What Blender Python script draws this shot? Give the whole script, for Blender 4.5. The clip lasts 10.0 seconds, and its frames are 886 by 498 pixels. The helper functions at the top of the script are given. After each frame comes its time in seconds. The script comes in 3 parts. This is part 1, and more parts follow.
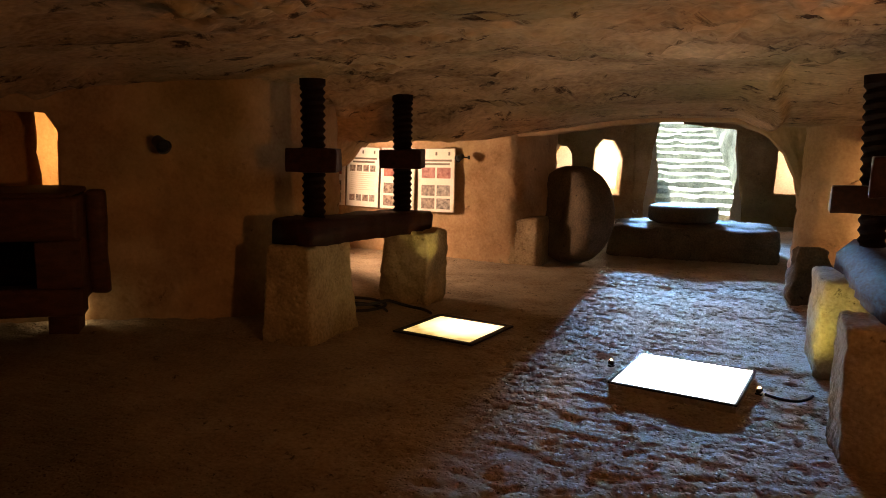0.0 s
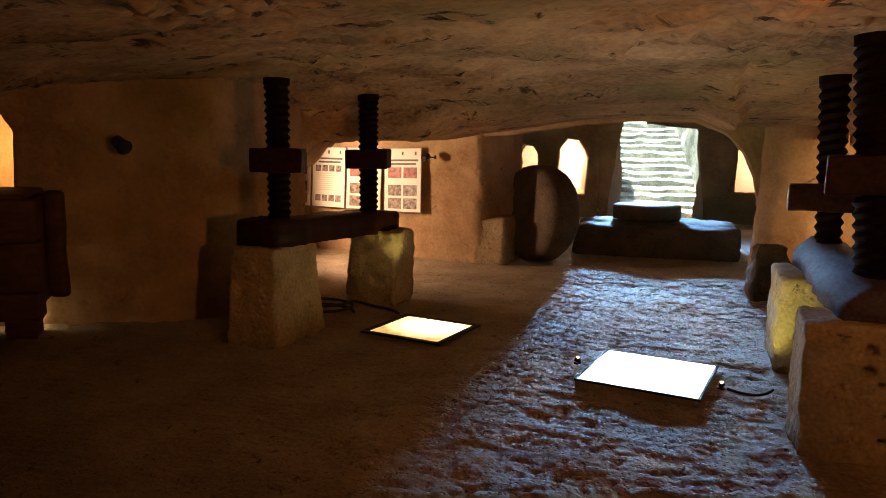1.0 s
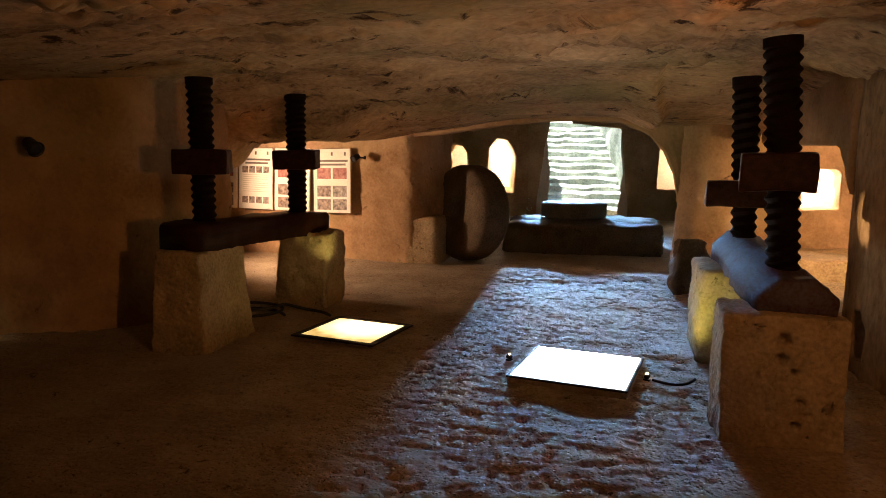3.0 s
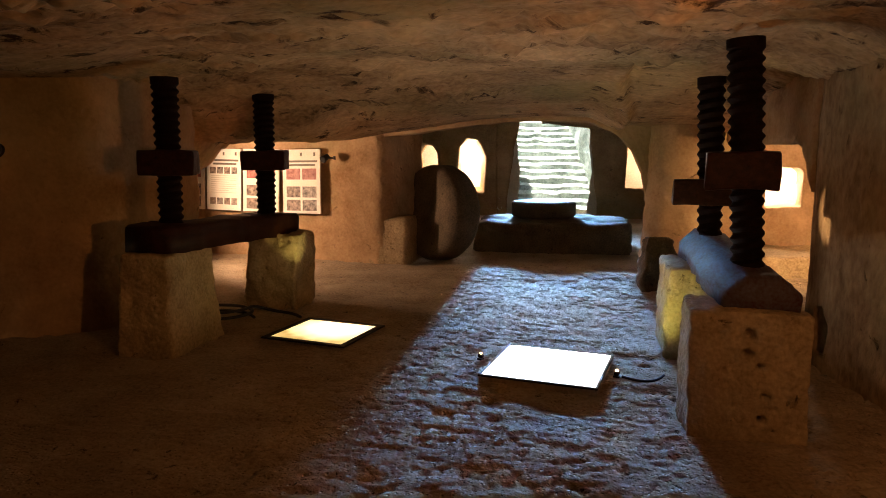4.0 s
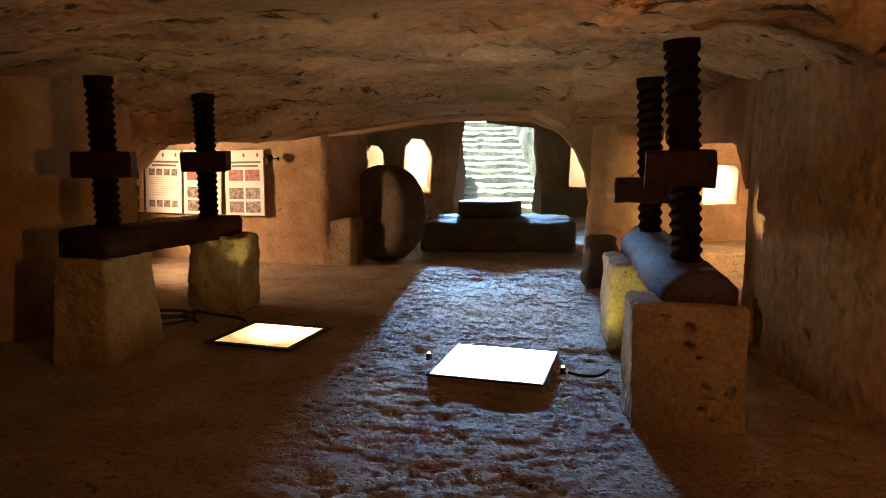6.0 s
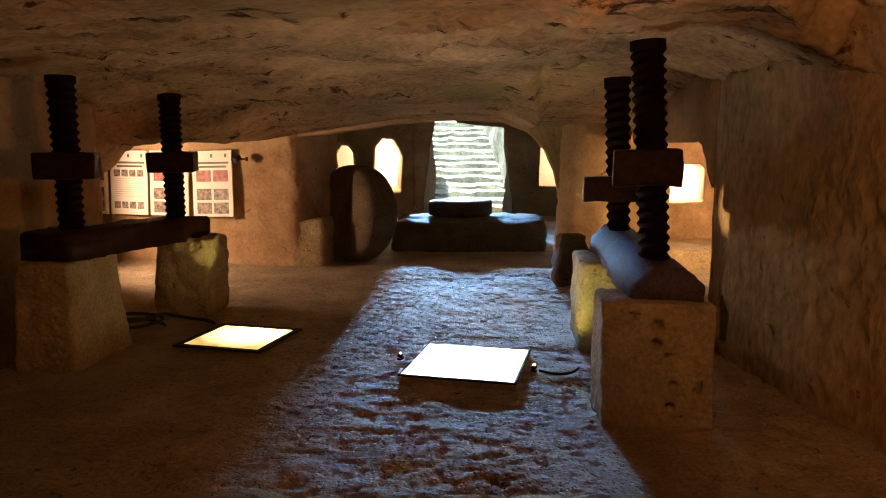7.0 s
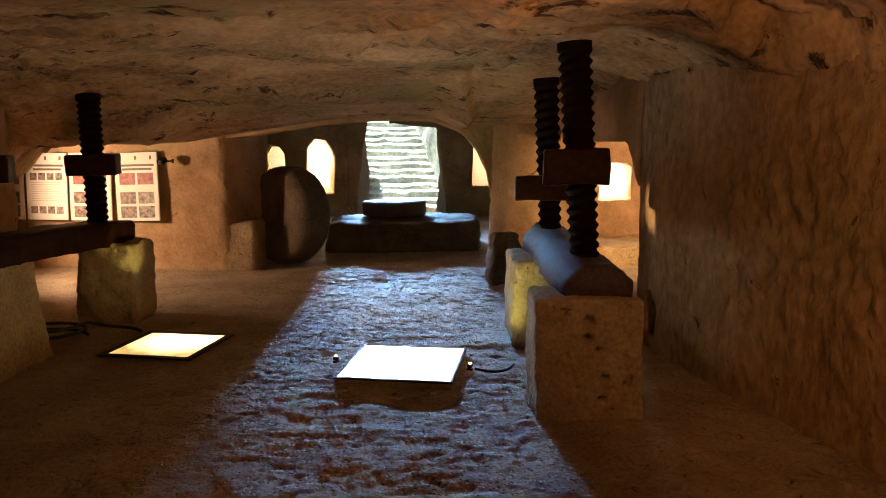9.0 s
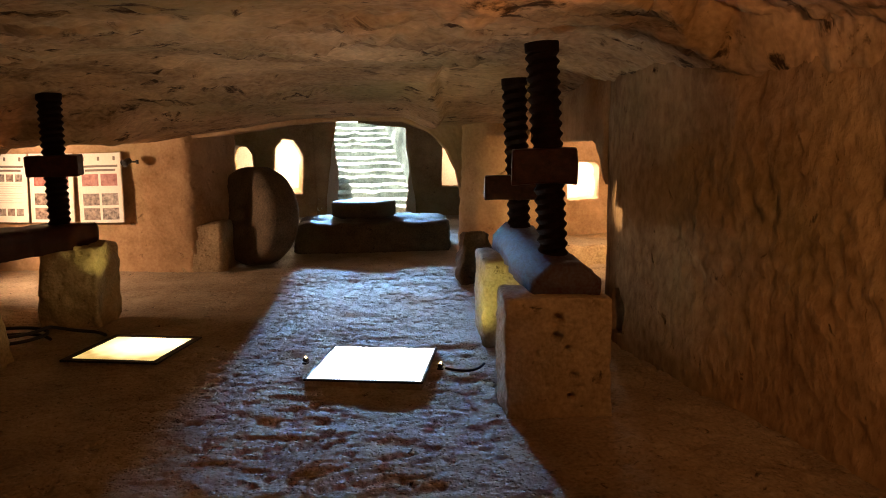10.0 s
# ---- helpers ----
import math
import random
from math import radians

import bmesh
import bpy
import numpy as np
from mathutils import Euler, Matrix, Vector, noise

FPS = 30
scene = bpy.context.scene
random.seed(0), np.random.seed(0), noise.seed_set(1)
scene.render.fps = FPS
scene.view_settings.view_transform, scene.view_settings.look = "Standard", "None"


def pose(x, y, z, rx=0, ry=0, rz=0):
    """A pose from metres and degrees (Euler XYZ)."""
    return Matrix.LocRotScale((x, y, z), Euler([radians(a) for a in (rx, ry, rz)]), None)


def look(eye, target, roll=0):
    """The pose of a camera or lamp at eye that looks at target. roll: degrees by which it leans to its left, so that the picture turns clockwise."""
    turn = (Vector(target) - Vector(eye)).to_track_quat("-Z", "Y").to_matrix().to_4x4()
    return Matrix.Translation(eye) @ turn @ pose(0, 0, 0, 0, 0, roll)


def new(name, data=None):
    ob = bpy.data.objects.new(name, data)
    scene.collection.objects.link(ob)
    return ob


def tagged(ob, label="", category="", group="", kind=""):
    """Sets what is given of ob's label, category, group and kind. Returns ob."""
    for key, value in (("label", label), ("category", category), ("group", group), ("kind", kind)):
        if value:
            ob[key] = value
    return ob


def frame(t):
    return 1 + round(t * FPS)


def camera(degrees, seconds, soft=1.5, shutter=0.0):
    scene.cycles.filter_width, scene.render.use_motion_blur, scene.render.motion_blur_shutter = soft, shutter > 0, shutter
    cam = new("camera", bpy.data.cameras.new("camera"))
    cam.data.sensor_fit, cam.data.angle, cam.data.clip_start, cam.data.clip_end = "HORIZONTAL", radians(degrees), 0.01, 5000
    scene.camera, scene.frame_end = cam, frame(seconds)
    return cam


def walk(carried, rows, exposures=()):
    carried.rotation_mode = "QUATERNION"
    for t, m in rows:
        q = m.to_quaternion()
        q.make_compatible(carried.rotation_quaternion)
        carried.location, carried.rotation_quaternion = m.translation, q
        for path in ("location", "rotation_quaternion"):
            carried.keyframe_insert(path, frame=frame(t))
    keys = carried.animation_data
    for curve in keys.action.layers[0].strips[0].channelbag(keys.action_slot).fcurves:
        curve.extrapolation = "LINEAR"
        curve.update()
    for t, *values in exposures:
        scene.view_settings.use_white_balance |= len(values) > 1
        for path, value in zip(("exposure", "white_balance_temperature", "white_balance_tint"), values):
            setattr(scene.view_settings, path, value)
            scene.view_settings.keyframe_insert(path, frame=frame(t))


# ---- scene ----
cam = camera(63.55, 10.0, soft=0.9)
# seconds, x, y, z, tilt, lean, turn
PATH = [(0.0, -0.032, 0.084, 1.45, -8.485, -0.730, 20.970),
        (0.5, -0.030, 0.084, 1.45, -8.473, -0.684, 19.630),
        (1.0, -0.028, 0.085, 1.45, -8.472, -0.634, 18.331),
        (1.5, -0.026, 0.086, 1.45, -8.456, -0.578, 16.721),
        (2.0, -0.024, 0.086, 1.45, -8.452, -0.455, 15.254),
        (2.5, -0.022, 0.087, 1.45, -8.437, -0.419, 14.050),
        (4.0, -0.016, 0.088, 1.45, -8.412, -0.204, 10.519),
        (4.5, -0.015, 0.088, 1.45, -8.413, -0.140, 9.498),
        (5.0, -0.013, 0.089, 1.45, -8.419, -0.114, 8.429),
        (5.5, -0.012, 0.089, 1.45, -8.408, -0.049, 7.393),
        (7.0, -0.006, 0.089, 1.45, -8.428, 0.169, 3.949),
        (7.5, -0.004, 0.089, 1.45, -8.420, 0.226, 2.847),
        (8.0, -0.002, 0.090, 1.45, -8.417, 0.326, 1.481),
        (8.5, -0.000, 0.090, 1.45, -8.428, 0.422, 0.114),
        (9.0, 0.002, 0.090, 1.45, -8.434, 0.453, -1.278),
        (9.5, 0.004, 0.090, 1.45, -8.447, 0.515, -2.478),
        (10.0, 0.006, 0.089, 1.45, -8.466, 0.571, -3.684)]
walk(cam, [(t, pose(x, y, z, 0, 0, turn) @ pose(0, 0, 0, tilt) @ pose(0, 0, 0, 0, lean, 0) @ pose(0, 0, 0, 90))
           for t, x, y, z, tilt, lean, turn in PATH], exposures=[(0.0, 1.08), (10.0, 1.08)])

# ---- light ----
world = bpy.data.worlds.new("world")
scene.world = world
world.use_nodes = True
wn = world.node_tree.nodes
sky = wn.new("ShaderNodeTexSky")
sky.sky_type = "NISHITA"
sky.sun_disc = False
sky.sun_elevation = radians(38)
sky.sun_rotation = radians(20)
wn["Background"].inputs[1].default_value = 0.045
world.node_tree.links.new(sky.outputs[0], wn["Background"].inputs[0])

WARM = (1.0, 0.44, 0.14)


def lamp(name, kind, m, watts, color, size=0.05, **more):
    data = bpy.data.lights.new(name, kind)
    data.energy, data.color = watts, color
    if kind == "SUN":
        data.angle = size
    elif kind == "AREA":
        data.size = size
        if "tall" in more:
            data.shape, data.size_y = "RECTANGLE", more["tall"]
        data.spread = radians(more.get("spread", 180))
    else:
        data.shadow_soft_size = size
    if kind == "SPOT":
        data.spot_size, data.spot_blend = radians(more.get("cone", 60)), more.get("blend", 0.5)
    ob = new(name, data)
    ob.matrix_world = m
    return ob


lamp("sun", "SUN", look((-1.9, 19.6, 11), (-0.5, 17.6, 1)), 17.0, (1.0, 0.97, 0.92), radians(0.5))
# the sky's light that comes down the stair shaft
lamp("stair_daylight", "AREA", look((-1.20, 17.0, 2.46), (-0.25, 9.0, 0.0)), 84, (0.28, 0.55, 1.0), 0.09, spread=36, tall=0.42)
lamp("room_lamp", "SPOT", look((1.15, 1.25, 1.28), (-2.6, 4.6, 2.9)), 56, WARM, 0.04, cone=104, blend=1.0)
lamp("wall_lamp_glow", "SPOT", look((1.10, 1.1, 1.64), (1.80, 2.75, 1.42)), 27, (1.0, 0.48, 0.18), 0.03, cone=100, blend=1.0)
lamp("alcove_lamp", "SPOT", look((-4.75, 7.15, 1.12), (-2.7, 8.5, 0.9)), 125, (1.0, 0.65, 0.41), 0.05, cone=120, blend=0.6)
lamp("niche_lamp", "POINT", pose(-2.3, 15.5, 1.2), 80, (1.0, 0.76, 0.52), 0.1)
lamp("side_niche_lamp", "POINT", pose(1.5, 15.5, 1.1), 26, (1.0, 0.66, 0.42), 0.1)
lamp("side_room_lamp", "SPOT", look((3.3, 6.5, 1.2), (2.2, 9.4, 0.75)), 200, (1.0, 0.60, 0.30), 0.06, cone=85, blend=0.6)
lamp("window_niche_lamp", "POINT", pose(2.6, 10.2, 1.05), 40, (1.0, 0.78, 0.54), 0.1)
# added fill that brightens a sliver of floor under the press frame
lamp("floor_sliver_fill", "POINT", pose(-4.80, 4.22, 0.09), 0.6, (1.0, 0.80, 0.45), 0.02)
lamp("left_niche_lamp", "POINT", pose(-6.55, 4.9, 1.30), 30, (1.0, 0.55, 0.22), 0.05)
lamp("clamp_lamp", "SPOT", look((-2.80, 8.15, 1.30), (1.62, 5.06, 1.0)), 750, (1.0, 0.66, 0.34), 0.015, cone=4.5, blend=0.6)
# small spotlights standing at the edge of the white floor panel
lamp("floor_spot", "SPOT", look((0.30, 4.60, 0.10), (0.62, 5.30, 0.62)), 9, (1.0, 0.84, 0.18), 0.02, cone=75, blend=0.7)
lamp("floor_spot_far", "SPOT", look((-0.64, 4.74, 0.08), (-2.44, 6.0, 0.60)), 60, (1.0, 0.82, 0.25), 0.02, cone=10, blend=0.5)


# ---- noise on arrays ----
def lattice(ix, iy, iz):
    h = (ix * 374761393 + iy * 668265263 + iz * 2147483647 * 3 + 1274126177) & 0xFFFFFFFF
    h = ((h ^ (h >> 13)) * 1274126177) & 0xFFFFFFFF
    return ((h ^ (h >> 16)) & 0xFFFF) / 32767.5 - 1.0


def vnoise(p):
    i = np.floor(p).astype(np.int64)
    f = p - i
    f = f * f * (3 - 2 * f)
    out = 0
    for dx in (0, 1):
        for dy in (0, 1):
            for dz in (0, 1):
                w = (f[:, 0] if dx else 1 - f[:, 0]) * (f[:, 1] if dy else 1 - f[:, 1]) * (f[:, 2] if dz else 1 - f[:, 2])
                out = out + w * lattice(i[:, 0] + dx, i[:, 1] + dy, i[:, 2] + dz)
    return out


def fbm(p, scale, octaves=4, gain=0.5):
    p = np.asarray(p, float) * scale
    total, a = 0, 1.0
    for _ in range(octaves):
        total = total + a * vnoise(p)
        p, a = p * 2.03 + 17.3, a * gain
    return total


def smooth(a, b, v):
    u = np.clip((v - a) / (b - a), 0, 1)
    return u * u * (3 - 2 * u)


# ---- materials ----
def material(name, rough=0.9, metal=0.0):
    m = bpy.data.materials.new(name)
    m.use_nodes = True
    b = m.node_tree.nodes["Principled BSDF"]
    b.inputs["Roughness"].default_value, b.inputs["Metallic"].default_value = rough, metal
    return m, m.node_tree.nodes, m.node_tree.links, b


def grained(name, dark, light, scale=3.0, rough=0.9, bump=0.4, fine=40.0, metal=0.0, pits=0.0, stretch=(1, 1, 1), bump_size=0.02, spec=0.3, chips=0.0, moss=None, chip_from=0.63, grain=0.45):
    """A surface with large stains, fine grain and relief, in metres."""
    m, n, l, b = material(name, rough, metal)
    geo = n.new("ShaderNodeNewGeometry")
    mp = n.new("ShaderNodeMapping")
    mp.inputs["Scale"].default_value = stretch
    l.new(geo.outputs["Position"], mp.inputs["Vector"])
    big = n.new("ShaderNodeTexNoise")
    big.inputs["Scale"].default_value, big.inputs["Detail"].default_value = scale, 8
    big.inputs["Roughness"].default_value = 0.65
    small = n.new("ShaderNodeTexNoise")
    small.inputs["Scale"].default_value, small.inputs["Detail"].default_value = fine, 6
    for t in (big, small):
        l.new(mp.outputs[0], t.inputs["Vector"])
    mix = n.new("ShaderNodeMath")
    mix.operation = "MULTIPLY_ADD"
    mix.inputs[1].default_value = grain
    l.new(small.outputs["Fac"], mix.inputs[0])
    half = n.new("ShaderNodeMath")
    half.operation = "MULTIPLY"
    half.inputs[1].default_value = 1.05 - grain
    l.new(big.outputs["Fac"], half.inputs[0])
    l.new(half.outputs[0], mix.inputs[2])
    ramp = n.new("ShaderNodeValToRGB")
    ramp.color_ramp.elements[0].position, ramp.color_ramp.elements[1].position = 0.36, 0.68
    ramp.color_ramp.elements[0].color, ramp.color_ramp.elements[1].color = (*dark, 1), (*light, 1)
    l.new(mix.outputs[0], ramp.inputs[0])
    colour = ramp.outputs[0]
    if moss:
        gn = n.new("ShaderNodeTexNoise")
        gn.inputs["Scale"].default_value, gn.inputs["Detail"].default_value = 0.55, 5
        l.new(geo.outputs["Position"], gn.inputs["Vector"])
        gr = n.new("ShaderNodeMapRange")
        gr.inputs["From Min"].default_value, gr.inputs["From Max"].default_value, gr.inputs["To Max"].default_value = 0.48, 0.68, 0.45
        l.new(gn.outputs["Fac"], gr.inputs["Value"])
        gm = n.new("ShaderNodeMix")
        gm.data_type = "RGBA"
        l.new(gr.outputs[0], gm.inputs["Factor"])
        l.new(colour, gm.inputs["A"])
        gm.inputs["B"].default_value = (*moss, 1)
        colour = gm.outputs["Result"]
    if chips:
        cn = n.new("ShaderNodeTexNoise")
        cn.inputs["Scale"].default_value, cn.inputs["Detail"].default_value, cn.inputs["Roughness"].default_value = chips, 7, 0.7
        cn.inputs["Distortion"].default_value = 0.6
        l.new(mp.outputs[0], cn.inputs["Vector"])
        where = n.new("ShaderNodeMapRange")
        where.inputs["From Min"].default_value, where.inputs["From Max"].default_value = chip_from, chip_from + 0.08
        l.new(cn.outputs["Fac"], where.inputs["Value"])
        # sunken chips also get a darker colour, painting in the shade inside them
        cm = n.new("ShaderNodeMix")
        cm.data_type = "RGBA"
        l.new(where.outputs[0], cm.inputs["Factor"])
        l.new(colour, cm.inputs["A"])
        cm.inputs["B"].default_value = (*[c * 0.35 for c in dark], 1)
        colour = cm.outputs["Result"]
        sub = n.new("ShaderNodeMath")
        sub.operation = "MULTIPLY_ADD"
        sub.inputs[1].default_value = -0.7
        l.new(where.outputs[0], sub.inputs[0])
        l.new(mix.outputs[0], sub.inputs[2])
        mix = sub
    l.new(colour, b.inputs["Base Color"])
    b.inputs["Specular IOR Level"].default_value = spec
    bp = n.new("ShaderNodeBump")
    bp.inputs["Strength"].default_value, bp.inputs["Distance"].default_value = bump, bump_size
    height = mix.outputs[0]
    if pits:
        vor = n.new("ShaderNodeTexVoronoi")
        vor.inputs["Scale"].default_value = pits
        l.new(mp.outputs[0], vor.inputs["Vector"])
        cut = n.new("ShaderNodeMapRange")
        cut.inputs["From Min"].default_value, cut.inputs["From Max"].default_value = 0.05, 0.32
        l.new(vor.outputs["Distance"], cut.inputs["Value"])
        add = n.new("ShaderNodeMath")
        add.operation = "MULTIPLY_ADD"
        add.inputs[1].default_value = 0.5
        l.new(cut.outputs[0], add.inputs[0])
        l.new(mix.outputs[0], add.inputs[2])
        height = add.outputs[0]
    l.new(height, bp.inputs["Height"])
    l.new(bp.outputs[0], b.inputs["Normal"])
    return m


def glowing(name, color, strength):
    m, n, l, b = material(name, 0.4)
    b.inputs["Base Color"].default_value = (0.8, 0.8, 0.8, 1)
    b.inputs["Emission Color"].default_value = (*color, 1)
    b.inputs["Emission Strength"].default_value = strength
    return m


def pit_glow(name, rim, middle, strength):
    """Glass over a lit pit: brightest over the lamp."""
    m, n, l, b = material(name, 0.25)
    tc = n.new("ShaderNodeTexCoord")
    mp = n.new("ShaderNodeMapping")
    mp.inputs["Location"].default_value, mp.inputs["Scale"].default_value = (-0.1, -0.3, 0), (2.5, 2.7, 0.01)
    l.new(tc.outputs["Object"], mp.inputs["Vector"])
    g = n.new("ShaderNodeTexGradient")
    g.gradient_type = "SPHERICAL"
    l.new(mp.outputs[0], g.inputs[0])
    ns = n.new("ShaderNodeTexNoise")
    ns.inputs["Scale"].default_value = 9
    l.new(tc.outputs["Object"], ns.inputs["Vector"])
    mx = n.new("ShaderNodeMath")
    mx.operation = "MULTIPLY_ADD"
    mx.inputs[1].default_value = 0.3
    l.new(ns.outputs["Fac"], mx.inputs[0])
    l.new(g.outputs["Fac"], mx.inputs[2])
    r = n.new("ShaderNodeValToRGB")
    r.color_ramp.elements[0].position, r.color_ramp.elements[1].position = 0.12, 0.62
    r.color_ramp.elements[0].color = (*[c * 0.26 for c in rim], 1)
    r.color_ramp.elements[1].color = (*middle, 1)
    l.new(mx.outputs[0], r.inputs[0])
    b.inputs["Base Color"].default_value = (0.3, 0.25, 0.15, 1)
    l.new(r.outputs[0], b.inputs["Emission Color"])
    b.inputs["Emission Strength"].default_value = strength
    return m


MOSS = (0.23, 0.24, 0.10)
ROCK = grained("tufa_rock", (0.24, 0.132, 0.06), (0.53, 0.345, 0.19), 1.6, 0.92, 0.65, 34, pits=9, chips=5, moss=MOSS, chip_from=0.65, grain=0.22)
CEIL = grained("tufa_ceiling", (0.16, 0.085, 0.036), (0.72, 0.475, 0.26), 1.1, 0.92, 0.55, 26, pits=6, stretch=(0.8, 1.35, 1), bump_size=0.03, chips=3.6, moss=MOSS, chip_from=0.57, grain=0.30)
FLOOR = grained("trodden_rock", (0.20, 0.135, 0.08), (0.44, 0.345, 0.24), 2.2, 0.80, 0.8, 46, pits=34, bump_size=0.022, spec=0.35, chips=13, chip_from=0.61)
BLOCK = grained("cut_stone", (0.22, 0.145, 0.075), (0.54, 0.40, 0.235), 3.4, 0.9, 0.8, 45, pits=14, chips=9, moss=MOSS)
PICKED = grained("pick_marked_rock", (0.19, 0.105, 0.048), (0.52, 0.345, 0.19), 1.9, 0.92, 1.0, 17, chips=8, moss=MOSS, chip_from=0.64, grain=0.45, stretch=(1, 1, 0.65), bump_size=0.06)
PLASTER = grained("pale_plaster", (0.52, 0.44, 0.36), (0.70, 0.62, 0.52), 1.5, 0.9, 0.3, 30)
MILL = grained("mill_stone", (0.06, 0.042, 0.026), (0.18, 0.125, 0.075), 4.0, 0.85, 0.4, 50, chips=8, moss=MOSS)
STEP = grained("stair_stone", (0.15, 0.18, 0.155), (0.50, 0.53, 0.47), 3.0, 0.9, 0.6, 24, chips=5, grain=0.25)
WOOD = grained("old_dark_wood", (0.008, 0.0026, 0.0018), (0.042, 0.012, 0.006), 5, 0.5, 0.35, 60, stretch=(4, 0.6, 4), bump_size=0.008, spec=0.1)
VAT = grained("reddish_plank_wood", (0.035, 0.013, 0.008), (0.12, 0.045, 0.025), 4, 0.6, 0.5, 50, stretch=(2, 2, 6), bump_size=0.01)
# the bluish tone puts the stair daylight's tint into the worn wood's colour
BEAM = grained("worn_blue_lit_beam_wood", (0.070, 0.020, 0.012), (0.115, 0.110, 0.130), 4, 0.72, 0.45, 30, stretch=(2, 0.7, 2), bump_size=0.014, spec=0.07, chips=6, chip_from=0.66)
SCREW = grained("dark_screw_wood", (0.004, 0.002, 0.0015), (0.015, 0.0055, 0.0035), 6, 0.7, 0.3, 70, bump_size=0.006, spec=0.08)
IRON = grained("blackened_iron", (0.012, 0.011, 0.010), (0.05, 0.045, 0.04), 12, 0.5, 0.3, 80, metal=0.6, bump_size=0.004)
RUBBER = grained("black_cable", (0.012, 0.012, 0.012), (0.03, 0.03, 0.03), 30, 0.5, 0.1, 90, bump_size=0.002)
PAPER = grained("printed_board", (0.66, 0.61, 0.52), (0.80, 0.76, 0.68), 2, 0.6, 0.02, 60, bump_size=0.002)
INK = grained("grey_print", (0.10, 0.08, 0.06), (0.22, 0.18, 0.14), 40, 0.6, 0.02, 90, bump_size=0.001)
WARM_GLASS = pit_glow("warm_lit_glass", (1.0, 0.62, 0.18), (1.0, 0.74, 0.34), 1.45)
WHITE_GLASS = glowing("white_lit_glass", (1.0, 0.94, 0.85), 2.7)
GLOW = glowing("lamp_bulb", (1.0, 0.65, 0.25), 6.0)


# ---- builders ----
def mesh_object(name, verts, faces, mat, parent=None, label="", shade=True):
    me = bpy.data.meshes.new(name)
    me.from_pydata([tuple(v) for v in verts], [], [tuple(f) for f in faces])
    me.materials.append(mat)
    if shade:
        me.polygons.foreach_set("use_smooth", [True] * len(me.polygons))
    me.update()
    ob = new(name, me)
    if parent:
        ob.parent = parent
    if label:
        tagged(ob, label)
    return ob


def part(name, bm, mat, parent=None, label="", shade=False):
    me = bpy.data.meshes.new(name)
    bmesh.ops.recalc_face_normals(bm, faces=bm.faces)
    bm.to_mesh(me)
    bm.free()
    me.materials.append(mat)
    if shade:
        me.polygons.foreach_set("use_smooth", [True] * len(me.polygons))
    ob = new(name, me)
    if parent:
        ob.parent = parent
    if label:
        tagged(ob, label)
    return ob


def thing(name, m, label, category, group=""):
    ob = new(name)
    ob.matrix_world = m
    return tagged(ob, label, category, group)


def box(lo, hi, bevel=0.0, segments=2, bm=None):
    bm = bm or bmesh.new()
    r = bmesh.ops.create_cube(bm, size=1)
    lo, hi = Vector(lo), Vector(hi)
    for v in r["verts"]:
        v.co = Vector((lo[k] + (v.co[k] + 0.5) * (hi[k] - lo[k]) for k in range(3)))
    if bevel:
        es = list({e for v in r["verts"] for e in v.link_edges})
        bmesh.ops.bevel(bm, geom=es, offset=bevel, segments=segments, affect="EDGES", profile=0.6)
    return bm


def rough_up(bm, amount, scale, seed=0.0):
    co = np.array([v.co[:] for v in bm.verts])
    d = np.stack([fbm(co + seed + k * 31.7, scale, 3) for k in range(3)], 1) * amount
    for v, o in zip(bm.verts, d):
        v.co += Vector(o)
    return bm


def inside(poly, x, z):
    r = np.zeros(x.shape, bool)
    for k in range(len(poly)):
        (x0, z0), (x1, z1) = poly[k - 1], poly[k]
        c = (z0 > z) != (z1 > z)
        r ^= c & (x < (x1 - x0) * (z - z0) / ((z1 - z0) or 1e-9) + x0)
    return r


def nearest(poly, x, z):
    best, bx, bz = np.full(x.shape, 1e9), x.copy(), z.copy()
    for k in range(len(poly)):
        (x0, z0), (x1, z1) = poly[k - 1], poly[k]
        dx, dz = x1 - x0, z1 - z0
        u = np.clip(((x - x0) * dx + (z - z0) * dz) / (dx * dx + dz * dz + 1e-12), 0, 1)
        px, pz = x0 + u * dx, z0 + u * dz
        d = (px - x) ** 2 + (pz - z) ** 2
        m = d < best
        best[m], bx[m], bz[m] = d[m], px[m], pz[m]
    return bx, bz


